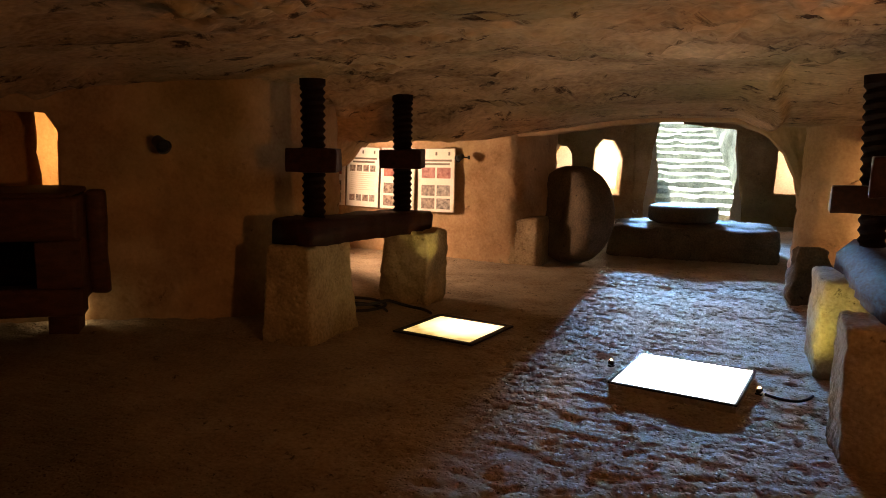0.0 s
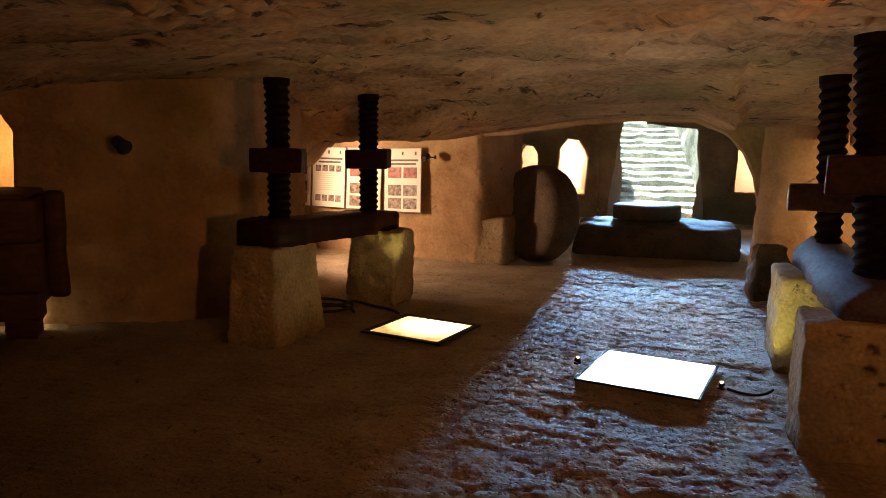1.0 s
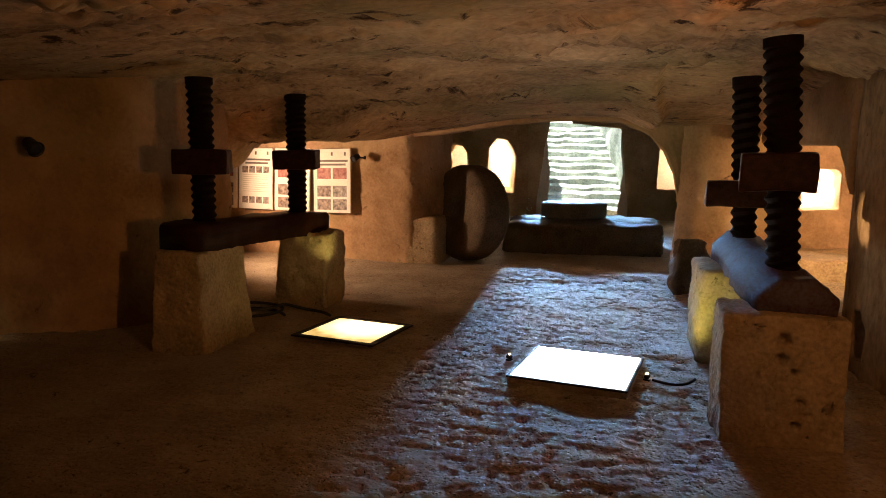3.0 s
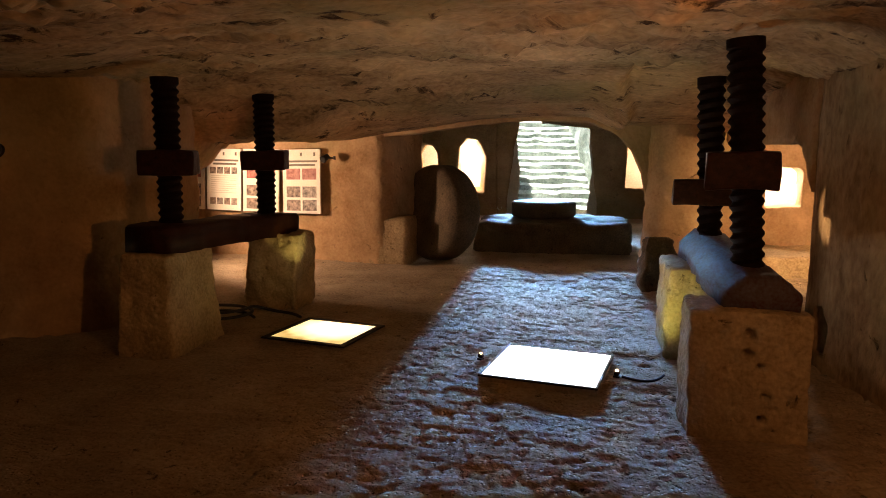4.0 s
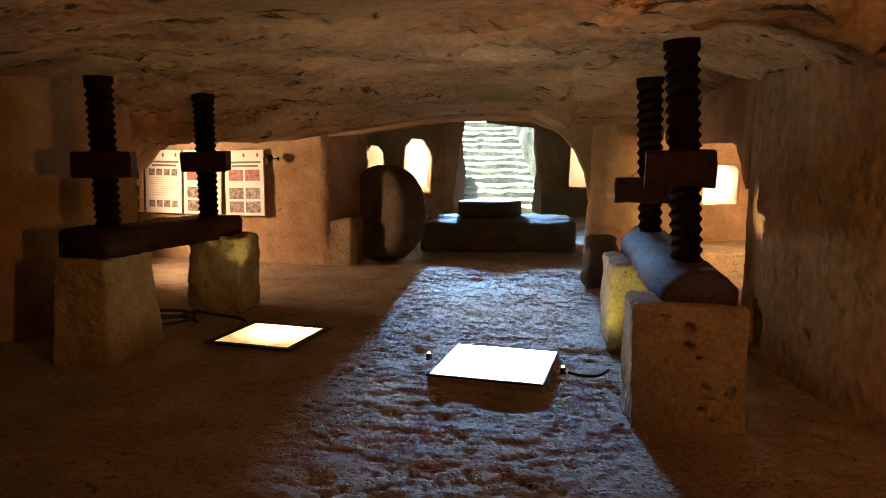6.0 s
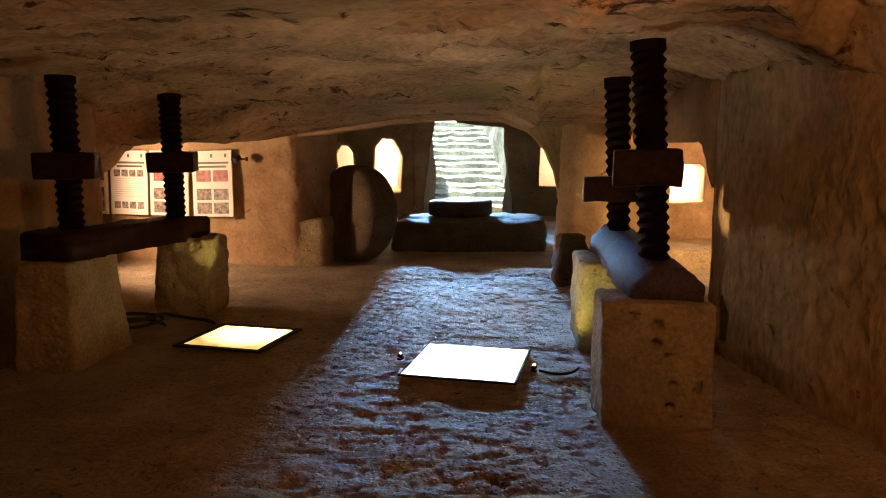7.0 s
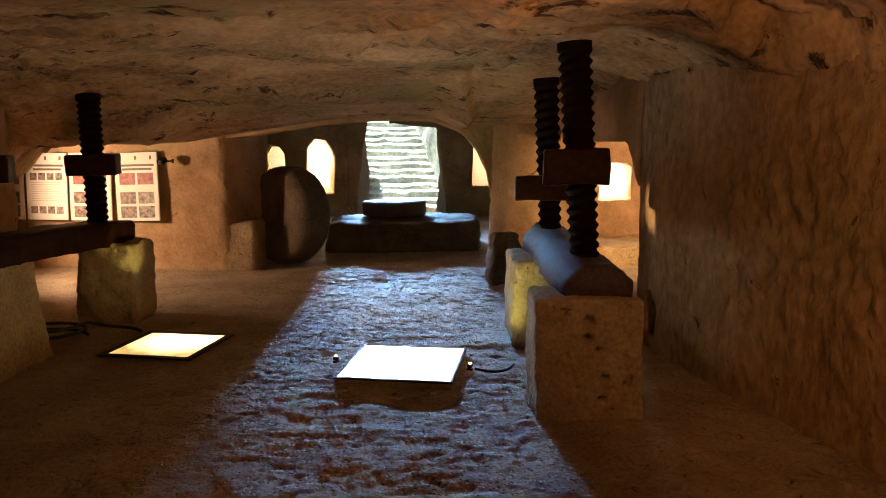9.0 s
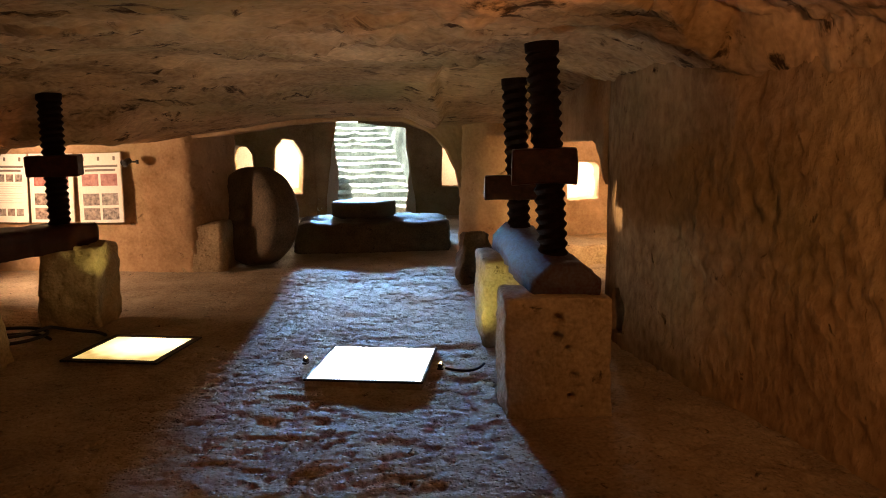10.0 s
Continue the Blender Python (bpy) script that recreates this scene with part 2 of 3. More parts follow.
def rock_wall(name, path, z0, z1, holes=(), depth=0.5, step=0.06, amount=0.05, scale=1.3, mat=None, label="", fine=0.012, soft=2, marks=0.0, splay=0.0):
    """A wall of hewn rock along a line on plan, the room on the left of the way; holes are outlines in (way, height), cut through to depth; splay narrows them from one side."""
    pts = np.array(path, float)
    for _ in range(soft):
        if len(pts) > 2:
            q = [pts[0]]
            for a, b in zip(pts[:-1], pts[1:]):
                q += [a * 0.75 + b * 0.25, a * 0.25 + b * 0.75]
            pts = np.array(q + [pts[-1]])
    seg = np.hypot(*np.diff(pts, axis=0).T)
    way = np.concatenate([[0], np.cumsum(seg)])
    ns = max(2, int(way[-1] / step))
    s = np.linspace(0, way[-1], ns + 1)
    px, py = np.interp(s, way, pts[:, 0]), np.interp(s, way, pts[:, 1])
    tx, ty = np.gradient(px), np.gradient(py)
    ln = np.hypot(tx, ty)
    nx, ny = -ty / ln, tx / ln
    lo = np.array([z0(a, b) if callable(z0) else z0 for a, b in zip(px, py)])
    hi = np.array([z1(a, b) if callable(z1) else z1 for a, b in zip(px, py)])
    nz = max(2, int((hi - lo).max() / step))
    v = np.linspace(0, 1, nz + 1)
    S = np.repeat(s[:, None], nz + 1, 1)
    Z = lo[:, None] + (hi - lo)[:, None] * v[None, :]
    keep = np.ones((ns, nz), bool)
    cs, cz = (S[:-1, :-1] + S[1:, 1:]) / 2, (Z[:-1, :-1] + Z[1:, 1:]) / 2
    S2, Z2 = S.copy(), Z.copy()
    S3, Z3 = np.zeros(S.shape), np.zeros(S.shape)
    for poly in holes:
        gone = inside(poly, cs, cz)
        keep &= ~gone
        touch = np.zeros(S.shape, bool)
        for a in (0, 1):
            for b in (0, 1):
                touch[a:ns + a, b:nz + b] |= gone
        rim = np.zeros(S.shape, bool)
        for a in (0, 1):
            for b in (0, 1):
                rim[a:ns + a, b:nz + b] |= ~gone
        rim &= touch
        S2[rim], Z2[rim] = nearest(poly, S[rim], Z[rim])
        S3[rim], Z3[rim] = S2[rim] + splay * (max(q[0] for q in poly) - S2[rim]), Z2[rim] + 0.4 * splay * (sum(q[1] for q in poly) / len(poly) - Z2[rim])
        S3[rim], Z3[rim] = S3[rim] - S2[rim], Z3[rim] - Z2[rim]
    X, Y = np.interp(S2, s, px), np.interp(S2, s, py)
    NX, NY = np.interp(S2, s, nx), np.interp(S2, s, ny)
    P = np.stack([X, Y, Z2], -1).reshape(-1, 3)
    d = amount * fbm(P, scale, 4) + fine * fbm(P, 11.0, 3, 0.6)
    if marks:
        slant = P @ np.array([[1, 0, 0.15], [0, 1, 0.25], [0, 0, 0.7]])
        pick = np.clip(fbm(slant + 77, 19.0, 2, 0.7), -0.5, 1.2)
        d = (d - marks * pick * (0.35 + smooth(-0.5, 0.5, fbm(P + 21, 1.0, 2)))) * (1 - 0.7 * smooth(4.3, 4.8, P[:, 1]) * smooth(6.4, 6.0, P[:, 1]))
    P[:, 0] += d * NX.ravel()
    P[:, 1] += d * NY.ravel()
    idx = np.arange((ns + 1) * (nz + 1)).reshape(ns + 1, nz + 1)
    cells = np.argwhere(keep)
    faces = [(idx[i, j], idx[i + 1, j], idx[i + 1, j + 1], idx[i, j + 1]) for i, j in cells]
    edges = {}
    for f in faces:
        for a, b in zip(f, f[1:] + f[:1]):
            edges[(a, b)] = 1
    verts = [tuple(p) for p in P]
    back = {}
    rows = 5
    flatn = np.stack([NX.ravel(), NY.ravel()], 1)
    along, rise = S3.ravel(), Z3.ravel()
    for a, b in [e for e in edges if (e[1], e[0]) not in edges]:
        for k in (a, b):
            if k not in back:
                ring = []
                for r in range(1, rows + 1):
                    u = depth * r / rows
                    w = 0.02 * float(vnoise(np.array([[P[k][0] * 5 + u * 4, P[k][1] * 5 + u * 7, P[k][2] * 5]]))[0])
                    ring.append(len(verts))
                    f = r / rows
                    verts.append((P[k][0] - flatn[k][0] * u + flatn[k][1] * along[k] * f + w, P[k][1] - flatn[k][1] * u - flatn[k][0] * along[k] * f, P[k][2] + rise[k] * f + w))
                back[k] = [k] + ring
        for r in range(rows):
            faces.append((back[b][r], back[a][r], back[a][r + 1], back[b][r + 1]))
    ob = mesh_object(name, verts, faces, mat or ROCK)
    return tagged(ob, label or "hewn tufa rock wall", "wall", kind="structure")


def sheet(name, xs, ys, height, mat, label, category):
    nx, ny = len(xs) - 1, len(ys) - 1
    X, Y = np.meshgrid(xs, ys, indexing="ij")
    P = np.stack([X.ravel(), Y.ravel(), np.zeros(X.size)], 1)
    P[:, 2] = height(P)
    i = np.arange(P.shape[0]).reshape(nx + 1, ny + 1)
    F = np.stack([i[:-1, :-1], i[1:, :-1], i[1:, 1:], i[:-1, 1:]], -1).reshape(-1, 4)
    ob = mesh_object(name, P.tolist(), F.tolist(), mat)
    return tagged(ob, label, category, kind="structure")


def span(a, b, step):
    return np.linspace(a, b, max(2, int(round((b - a) / step)) + 1))


def joined(*spans):
    return np.unique(np.round(np.concatenate(spans), 4))


# ---- the cave ----
def floor_height(p):
    y = p[:, 1]
    q = p * (1, 1.5, 1)
    patch = smooth(-0.6, 0.5, fbm(p + 3, 1.1, 2))
    h = 0.015 * fbm(p, 1.2, 2) + 0.012 * np.clip(fbm(q + 5, 3.2, 3), -1.2, 0.3)
    h = h + 0.011 * np.clip(fbm(q + 31, 7.0, 3), -1.2, 0.05) * (0.4 + patch) + 0.0036 * np.clip(fbm(q + 9, 21.0, 3, 0.75), -1.5, 0.4)
    # scattered pits, large and small
    h = h - 0.024 * smooth(0.62, 1.05, fbm(q + 53, 7.5, 2)) - 0.014 * smooth(0.45, 0.85, fbm(q + 71, 17.0, 2)) * (0.5 + patch)
    return h * (1 - 0.5 * smooth(8.8, 10, y)) - 0.012


sheet("floor", joined(span(-7.2, -1.7, 0.08), span(-1.7, 1.9, 0.013), span(1.9, 4.4, 0.1)), joined(span(-3, 2.2, 0.1), span(2.2, 8.8, 0.013), span(8.8, 15.2, 0.1)),
      floor_height, FLOOR, "worn uneven tufa rock floor with pits", "floor")


def lip(x, y=0):
    """The under side of the arch to the mill room."""
    return np.interp(x, [-2.6, -2.2, -1.1, -0.6, 0.1, 0.38, 0.6, 0.72, 0.80], [1.48, 1.53, 1.67, 1.71, 1.70, 1.58, 1.36, 1.1, 0.6])


def ceiling_height(p):
    x, y = p[:, 0], p[:, 1]
    end = np.maximum(lip(x), 1.5) + 0.05
    z = 2.05 - (2.05 - end) * smooth(5.0, 8.4, y)
    z = z - 0.12 * smooth(-2.4, -3.8, x) - 0.15 * smooth(-3.8, -5.2, x)
    # the low rounded mouth of the alcove
    mouth = 1.49 - 0.30 * smooth(-3.62, -3.92, x) * (1 - smooth(7.1, 7.6, y))
    z = z + (mouth - z) * smooth(6.35, 6.85, y) * smooth(-2.2, -2.9, x)
    # the ceiling sinks towards the right wall; near the entrance it breaks off in a rough crusty step
    z = z - 0.02 * smooth(0.0, 0.5, x) - 0.30 * smooth(1.1, 2.1, x) * (1 - 0.5 * smooth(5.6, 6.6, y))
    edge = np.interp(x, [-0.3, 0.3, 0.76, 1.2, 1.7, 1.88, 2.0, 2.3], [1.3, 2.2, 2.97, 3.5, 3.8, 3.5, 3.0, 2.6])
    ragged = y - edge + 0.07 * fbm(p, 4.5, 4, 0.65)
    near = (1 - smooth(-0.17, 0.0, ragged)) * smooth(0.05, 0.5, x + 0.1 * fbm(p, 2, 2))
    crust = near * smooth(-0.9, -0.1, ragged)
    z = z + 0.21 * near + crust * (0.022 * fbm(p * (1, 1.4, 1), 9, 4, 0.7) + 0.03 * smooth(-0.1, 0.5, fbm(p * (1, 1.4, 1) + 7, 15, 2, 0.6)))
    z = z + 0.13 * smooth(0.34, 0.44, x + 0.07 * fbm(p, 2.5, 3) - 0.03 * (y - 6)) * smooth(5.2, 6.0, y)
    # layered, flaking rock
    calm = 1 - 0.65 * smooth(6.8, 8.2, y)
    strata = fbm(p * (0.6, 2.2, 1) + 3, 1.6, 4, 0.55)
    layer = strata * 2.5
    layer = (np.floor(layer) + smooth(0.55, 0.95, layer - np.floor(layer))) / 2.5
    flake = np.abs(fbm(p * (1, 1.7, 1) + 11, 3.4, 4, 0.6))
    rough = 0.25 + 1.1 * smooth(-0.1, 0.6, fbm(p + 40, 0.6, 2))
    return z + calm * (0.04 * fbm(p, 0.9, 3) + 0.03 * layer - 0.045 * flake * rough * (1 - 0.7 * smooth(0.2, 0.9, x)) + 0.014 * fbm(p, 13, 3, 0.6) * rough)


sheet("ceiling", joined(span(-7.2, -4, 0.08), span(-4, 0.4, 0.034), span(0.4, 2.2, 0.02), span(2.2, 4.4, 0.1)), joined(span(-3, 0.8, 0.1), span(0.8, 2.0, 0.034), span(2.0, 4.1, 0.02), span(4.1, 8.5, 0.034)), ceiling_height, CEIL, "low rough tufa rock ceiling", "ceiling")
sheet("mill_room_ceiling", span(-7.2, 4.7, 0.12), span(8.4, 15.1, 0.12), lambda p: 2.15 + 0.06 * fbm(p, 1.2, 3), CEIL, "rough tufa ceiling of the mill room", "ceiling")

TOP = 2.4
rock_wall("wall_right", [(2.7, -2.6), (2.2, 1.2), (2.05, 2.6), (1.9, 3.5), (1.60, 4.6), (1.59, 5.4), (1.72, 5.75), (2.3, 5.9), (4.2, 6.0)], -0.1, TOP, step=0.02, amount=0.045, fine=0.004, marks=0.013, mat=PICKED, holes=[[(7.64, 0.08), (7.62, 0.3), (7.74, 0.40), (7.86, 0.38), (7.92, 0.2), (7.87, 0.06)]], label="rough pick-marked tufa wall")
rock_wall("wall_side_room_east", [(4.1, 5.8), (4.1, 9.8)], -0.1, TOP, step=0.1)
rock_wall("wall_side_room_north", [(4.2, 9.6), (1.5, 9.6)], -0.1, TOP, holes=[[(1.46, 0.68), (1.46, 1.12), (1.52, 1.17), (1.84, 1.17), (1.89, 1.12), (1.9, 0.66)]], depth=0.3, step=0.035, amount=0.03, marks=0.02)
rock_wall("wall_pier", [(1.62, 9.8), (1.60, 8.5), (1.5, 8.15), (1.2, 8.05), (0.9, 8.08), (0.74, 8.3), (0.86, 9.0), (1.3, 9.8), (1.95, 10.0)], -0.1, TOP, depth=0.08, step=0.04, marks=0.014, label="rounded tufa rock pillar")
rock_wall("wall_side_arch", [(1.60, 5.5), (1.56, 8.3)], lambda x, y: 1.46 - 0.25 * max(0, (5.85 - y) / 0.3) ** 2, TOP, depth=0.5, amount=0.02, label="low rock arch to the side room")
rock_wall("wall_mill_east", [(1.9, 9.9), (2.1, 14.8)], -0.1, TOP, step=0.12, depth=0.08)
N0 = 2.4
rock_wall("wall_mill_north", [(2.4, 14.6), (-1.62, 14.6)], -0.2, TOP, step=0.06, depth=0.16, amount=0.05, holes=[
    [(N0 - 0.40, -0.1), (N0 - 0.39, 0.3), (N0 - 0.21, 1.75), (N0 + 0.3, 1.80), (N0 + 0.74, 1.86), (N0 + 0.78, 2.12), (N0 + 1.2, 2.12), (N0 + 1.16, 1.85), (N0 + 1.28, 1.3), (N0 + 1.40, 0.3), (N0 + 1.40, -0.1)],
    [(N0 - 1.55, 0.58), (N0 - 1.5, 1.1), (N0 - 1.2, 1.36), (N0 - 0.95, 1.40), (N0 - 0.92, 0.58)]])
rock_wall("wall_mill_north_west", [(-1.60, 14.6), (-4.7, 14.6)], -0.2, TOP, step=0.05, depth=0.62, amount=0.04, splay=0.32, holes=[
    [(0.24, 0.45), (0.20, 1.2), (0.28, 1.36), (0.40, 1.53), (0.64, 1.55), (0.80, 1.36), (0.84, 0.45)],
    [(1.20, 0.9), (1.20, 1.25), (1.32, 1.42), (1.55, 1.45), (1.68, 1.25), (1.68, 0.9)]])
rock_wall("wall_mill_west", [(-4.6, 14.8), (-4.6, 9.4)], -0.1, TOP, step=0.12)
rock_wall("wall_posters", [(-4.8, 9.6), (-2.2, 9.56), (-1.98, 9.3), (-2.02, 9.02), (-2.20, 8.46), (-2.32, 8.36), (-2.5, 8.38), (-3.37, 8.56), (-5.0, 8.88), (-6.6, 9.2)], -0.1, TOP, step=0.045, amount=0.03, marks=0.008, label="warm-lit tufa wall behind the posters", soft=2)
rock_wall("wall_alcove_west", [(-6.5, 9.4), (-6.5, 6.2)], -0.1, TOP, step=0.12)
rock_wall("wall_left", [(-6.7, 6.7), (-4.2, 6.6), (-3.55, 6.4), (-3.42, 6.0), (-3.5, 5.1), (-3.75, 4.85), (-4.4, 4.55), (-5.6, 3.7), (-6.7, 2.4), (-6.8, -2.6)], -0.1, TOP, step=0.05, label="dark tufa rock wall with a lit opening",
          holes=[[(6.06, 0.95), (6.03, 1.5), (6.12, 1.64), (6.6, 1.66), (6.85, 1.5), (6.85, 0.95)]], depth=0.4)
rock_wall("wall_south", [(-6.9, -2.5), (2.8, -2.5)], -0.1, TOP, step=0.15)


rock_wall("wall_arch", [(0.95, 8.40), (-2.5, 8.40)], lip, TOP, depth=0.25, amount=0.015, label="low rock arch to the mill room")
# rooms behind the openings
for nm, a, b, c, dd in (("wall_niche_back", -4.0, -1.70, 14.66, 16.2), ("wall_side_niche_back", 0.72, 2.5, 14.66, 16.0), ("wall_window_back", 1.6, 3.6, 9.9, 10.7)):
    rock_wall(nm, [(b, c), (b, dd), (a, dd), (a, c)], -0.1, TOP, step=0.1, soft=0, mat=PLASTER, label="plain lit wall behind an opening")
    sheet(nm.replace("wall", "ceiling"), span(a - 0.1, b + 0.1, 0.1), span(c - 0.1, dd + 0.1, 0.1), lambda p: 2.2 + 0.02 * fbm(p, 2, 2), CEIL, "rock ceiling behind an opening", "ceiling")
rock_wall("wall_left_back", [(-4.7, 4.6), (-5.2, 5.8), (-7.0, 5.6), (-7.2, 2.6)], -0.1, TOP, step=0.1, soft=0, label="plain lit wall behind an opening")
rock_wall("wall_left_inner", [(-6.2, 5.12), (-5.58, 4.68), (-6.6, 3.5)], -0.1, TOP, step=0.06, soft=1, depth=0.1, label="dark rock corner inside the lit opening")

# stairs going up to daylight
def stairs():
    st = tagged(new("staircase"), "worn pale stone staircase climbing to bright daylight", "stairs", kind="structure")
    for k in range(17):
        y0, z1 = 15.0 + 0.27 * k + random.uniform(-0.02, 0.02), 0.02 + 0.142 * (k + 1) + random.uniform(-0.014, 0.014)
        bm = bmesh.new()
        nseg = 30
        xs = np.linspace(-1.9, 0.62, nseg + 1)
        prof = [(y0, z1 - 0.30), (y0, z1 - 0.055), (y0 + 0.02, z1 - 0.04), (y0 + 0.14, z1 - 0.005), (y0 + 0.33, z1 + 0.004), (y0 + 0.33, z1 - 0.30)]
        rows = []
        for x in xs:
            e = 0.045 * fbm(np.array([[x, k * 3.1, 0.0]]), 3.0, 3)[0]
            w = 0.032 * fbm(np.array([[x, k * 3.1, 9.0]]), 4.0, 3)[0]
            rows.append([bm.verts.new((x, yy + (e if j < 4 else 0), zz + (w if 0 < j < 4 else 0))) for j, (yy, zz) in enumerate(prof)])
        for a, b in zip(rows[:-1], rows[1:]):
            for j in range(6):
                bm.faces.new((a[j], b[j], b[(j + 1) % 6], a[(j + 1) % 6]))
        bm.faces.new(rows[0])
        bm.faces.new(rows[-1][::-1])
        part("step", bm, STEP, st)
    return st


stairs()
rock_wall("wall_stairs_east", [(0.46, 14.68), (0.38, 15.2), (0.15, 16.4), (-0.36, 19.0), (-0.65, 20.5)], -0.2, 2.9, step=0.08, mat=STEP, label="pale stone wall beside the stairs", depth=0.4)
rock_wall("wall_stairs_west", [(-1.76, 20.5), (-1.68, 16.5), (-1.58, 14.68)], -0.2, 2.12, step=0.08, mat=STEP, label="pale stone wall beside the stairs", depth=0.05)
rock_wall("wall_stairs_north", [(1.0, 20.4), (-2.0, 20.4)], -0.2, 3.2, step=0.15, mat=STEP, label="pale stone wall above the stairs", depth=0.4)


# ---- presses ----
def screw_mesh(height, pitch, r0=0.075, r1=0.099, n=32, per=6):
    """A wooden screw with a helical thread, plain at its very top and foot."""
    turns = height / pitch
    nr = int(turns * per)
    verts, faces = [], []
    for k in range(nr + 1):
        for j in range(n):
            u = k / per
            z = height * k / nr
            ph = (u - j / n) % 1.0
            tri = 1 - abs(2 * ph - 1)
            plain = smooth(0.055, 0.05, height - z)
            r = (r0 + (r1 - r0) * (tri * (1 - plain) + 0.85 * plain)) * (0.90 + 0.10 * z / height)
            a = 2 * math.pi * j / n
            verts.append((r * math.cos(a), r * math.sin(a), z))
    for k in range(nr):
        for j in range(n):
            j2 = (j + 1) % n
            faces.append((k * n + j, k * n + j2, (k + 1) * n + j2, (k + 1) * n + j))
    faces.append(tuple(range(n))[::-1])
    faces.append(tuple(nr * n + j for j in range(n)))
    return verts, faces


def nut(w, d, h, r, seed):
    bm = box((-w / 2, -d / 2, -h / 2), (w / 2, d / 2, h / 2), 0.012, 2)
    bmesh.ops.subdivide_edges(bm, edges=bm.edges[:], cuts=4, use_grid_fill=True)
    rough_up(bm, 0.009, 5, seed)
    return rough_up(bm, 0.003, 24, seed + 3)


def press(name, label, beam_pts, beam_w, beam_h, screws, nuts, chamfer, wood, round_off):
    """beam_pts: the ends of the beam's under side; screws: foot, top; nuts: place along the screw, size."""
    top = thing(name, Matrix(), label, "olive press", "screw presses")
    a, b = Vector(beam_pts[0]), Vector(beam_pts[1])
    n = 40
    bm = bmesh.new()
    side = (b - a).normalized().cross(Vector((0, 0, 1))).normalized()
    c = chamfer
    prof = [(-0.5, 0), (0.5, 0), (0.5, 1 - c[1]), (0.5 - c[0], 1), (-0.5 + c[0], 1), (-0.5, 1 - c[1])]
    rows = []
    for k in range(n + 1):
        u = k / n
        o = a.lerp(b, u)
        row = []
        for j, (px, pz) in enumerate(prof):
            wob = 1 + 0.05 * fbm(np.array([[u * 3, j * 7.0, 2.0]]), 1.6, 3)[0] - (0.08 if k in (0, n) else 0)
            row.append(bm.verts.new(o + side * (px * beam_w * wob) + Vector((0, 0, pz * beam_h * wob))))
        rows.append(row)
    m = len(prof)
    for p, q in zip(rows[:-1], rows[1:]):
        for j in range(m):
            bm.faces.new((p[j], p[(j + 1) % m], q[(j + 1) % m], q[j]))
    bm.faces.new(rows[0][::-1])
    bm.faces.new(rows[-1])
    bmesh.ops.bevel(bm, geom=[e for e in bm.edges if len(e.link_faces) == 2 and e.calc_face_angle(0) > 0.5], offset=round_off, segments=3, affect="EDGES")
    rough_up(bm, 0.4 * round_off, 5, a.x)
    rough_up(bm, 0.005, 17, a.x)
    part("beam", bm, wood, top, "heavy dark wooden beam", True)
    for (foot, tip, pitch), (u, size, turn, shift) in zip(screws, nuts):
        foot, tip = Vector(foot), Vector(tip)
        h = (tip - foot).length
        v, f = screw_mesh(h, pitch)
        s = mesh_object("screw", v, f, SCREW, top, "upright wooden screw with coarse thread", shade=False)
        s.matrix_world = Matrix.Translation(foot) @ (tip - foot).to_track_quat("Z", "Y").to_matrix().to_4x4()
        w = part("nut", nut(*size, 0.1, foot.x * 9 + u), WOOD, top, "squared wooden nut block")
        w.matrix_world = Matrix.Translation(foot.lerp(tip, u)) @ pose(shift, 0, 0, 0, 0, turn)
    return top


def pier(name, lo, hi, taper, seed, label, lean=(0, 0), cuts=14, amount=0.02, dents=(), mat=None, square=16):
    """A roughly squared stone block, wider at the foot."""
    bm = box(lo, hi)
    bmesh.ops.subdivide_edges(bm, edges=bm.edges[:], cuts=cuts, use_grid_fill=True)
    cx, cy = (lo[0] + hi[0]) / 2, (lo[1] + hi[1]) / 2
    hx, hy, hz = (hi[0] - lo[0]) / 2, (hi[1] - lo[1]) / 2, (hi[2] - lo[2]) / 2
    cz = (lo[2] + hi[2]) / 2
    for v in bm.verts:
        q = Vector(((v.co.x - cx) / hx, (v.co.y - cy) / hy, (v.co.z - cz) / hz))
        r = (abs(q.x) ** square + abs(q.y) ** square + abs(q.z) ** square) ** (1 / square)
        q = q / max(r, 1e-6) * max(abs(q.x), abs(q.y), abs(q.z))
        f = 1 - taper * (q.z + 1) / 2
        v.co = Vector((cx + q.x * hx * f + lean[0] * (q.z + 1) / 2, cy + q.y * hy * f + lean[1] * (q.z + 1) / 2, cz + q.z * hz))
    rough_up(bm, amount, 3.2, seed)
    rough_up(bm, amount * 0.5, 11, seed + 4)
    rough_up(bm, 0.004, 27, seed + 8)
    for dx, dz, dr, dd in dents:
        for v in bm.verts:
            if v.co.y < lo[1] + 0.06:
                g = math.hypot(v.co.x - dx, v.co.z - dz) / dr
                v.co.y += 1.5 * dd * max(0.0, 1 - g * g) if g < 1 else 0
    ob = part(name, bm, mat or BLOCK, None, "", True)
    return tagged(ob, label, "stone block", "stone press supports")


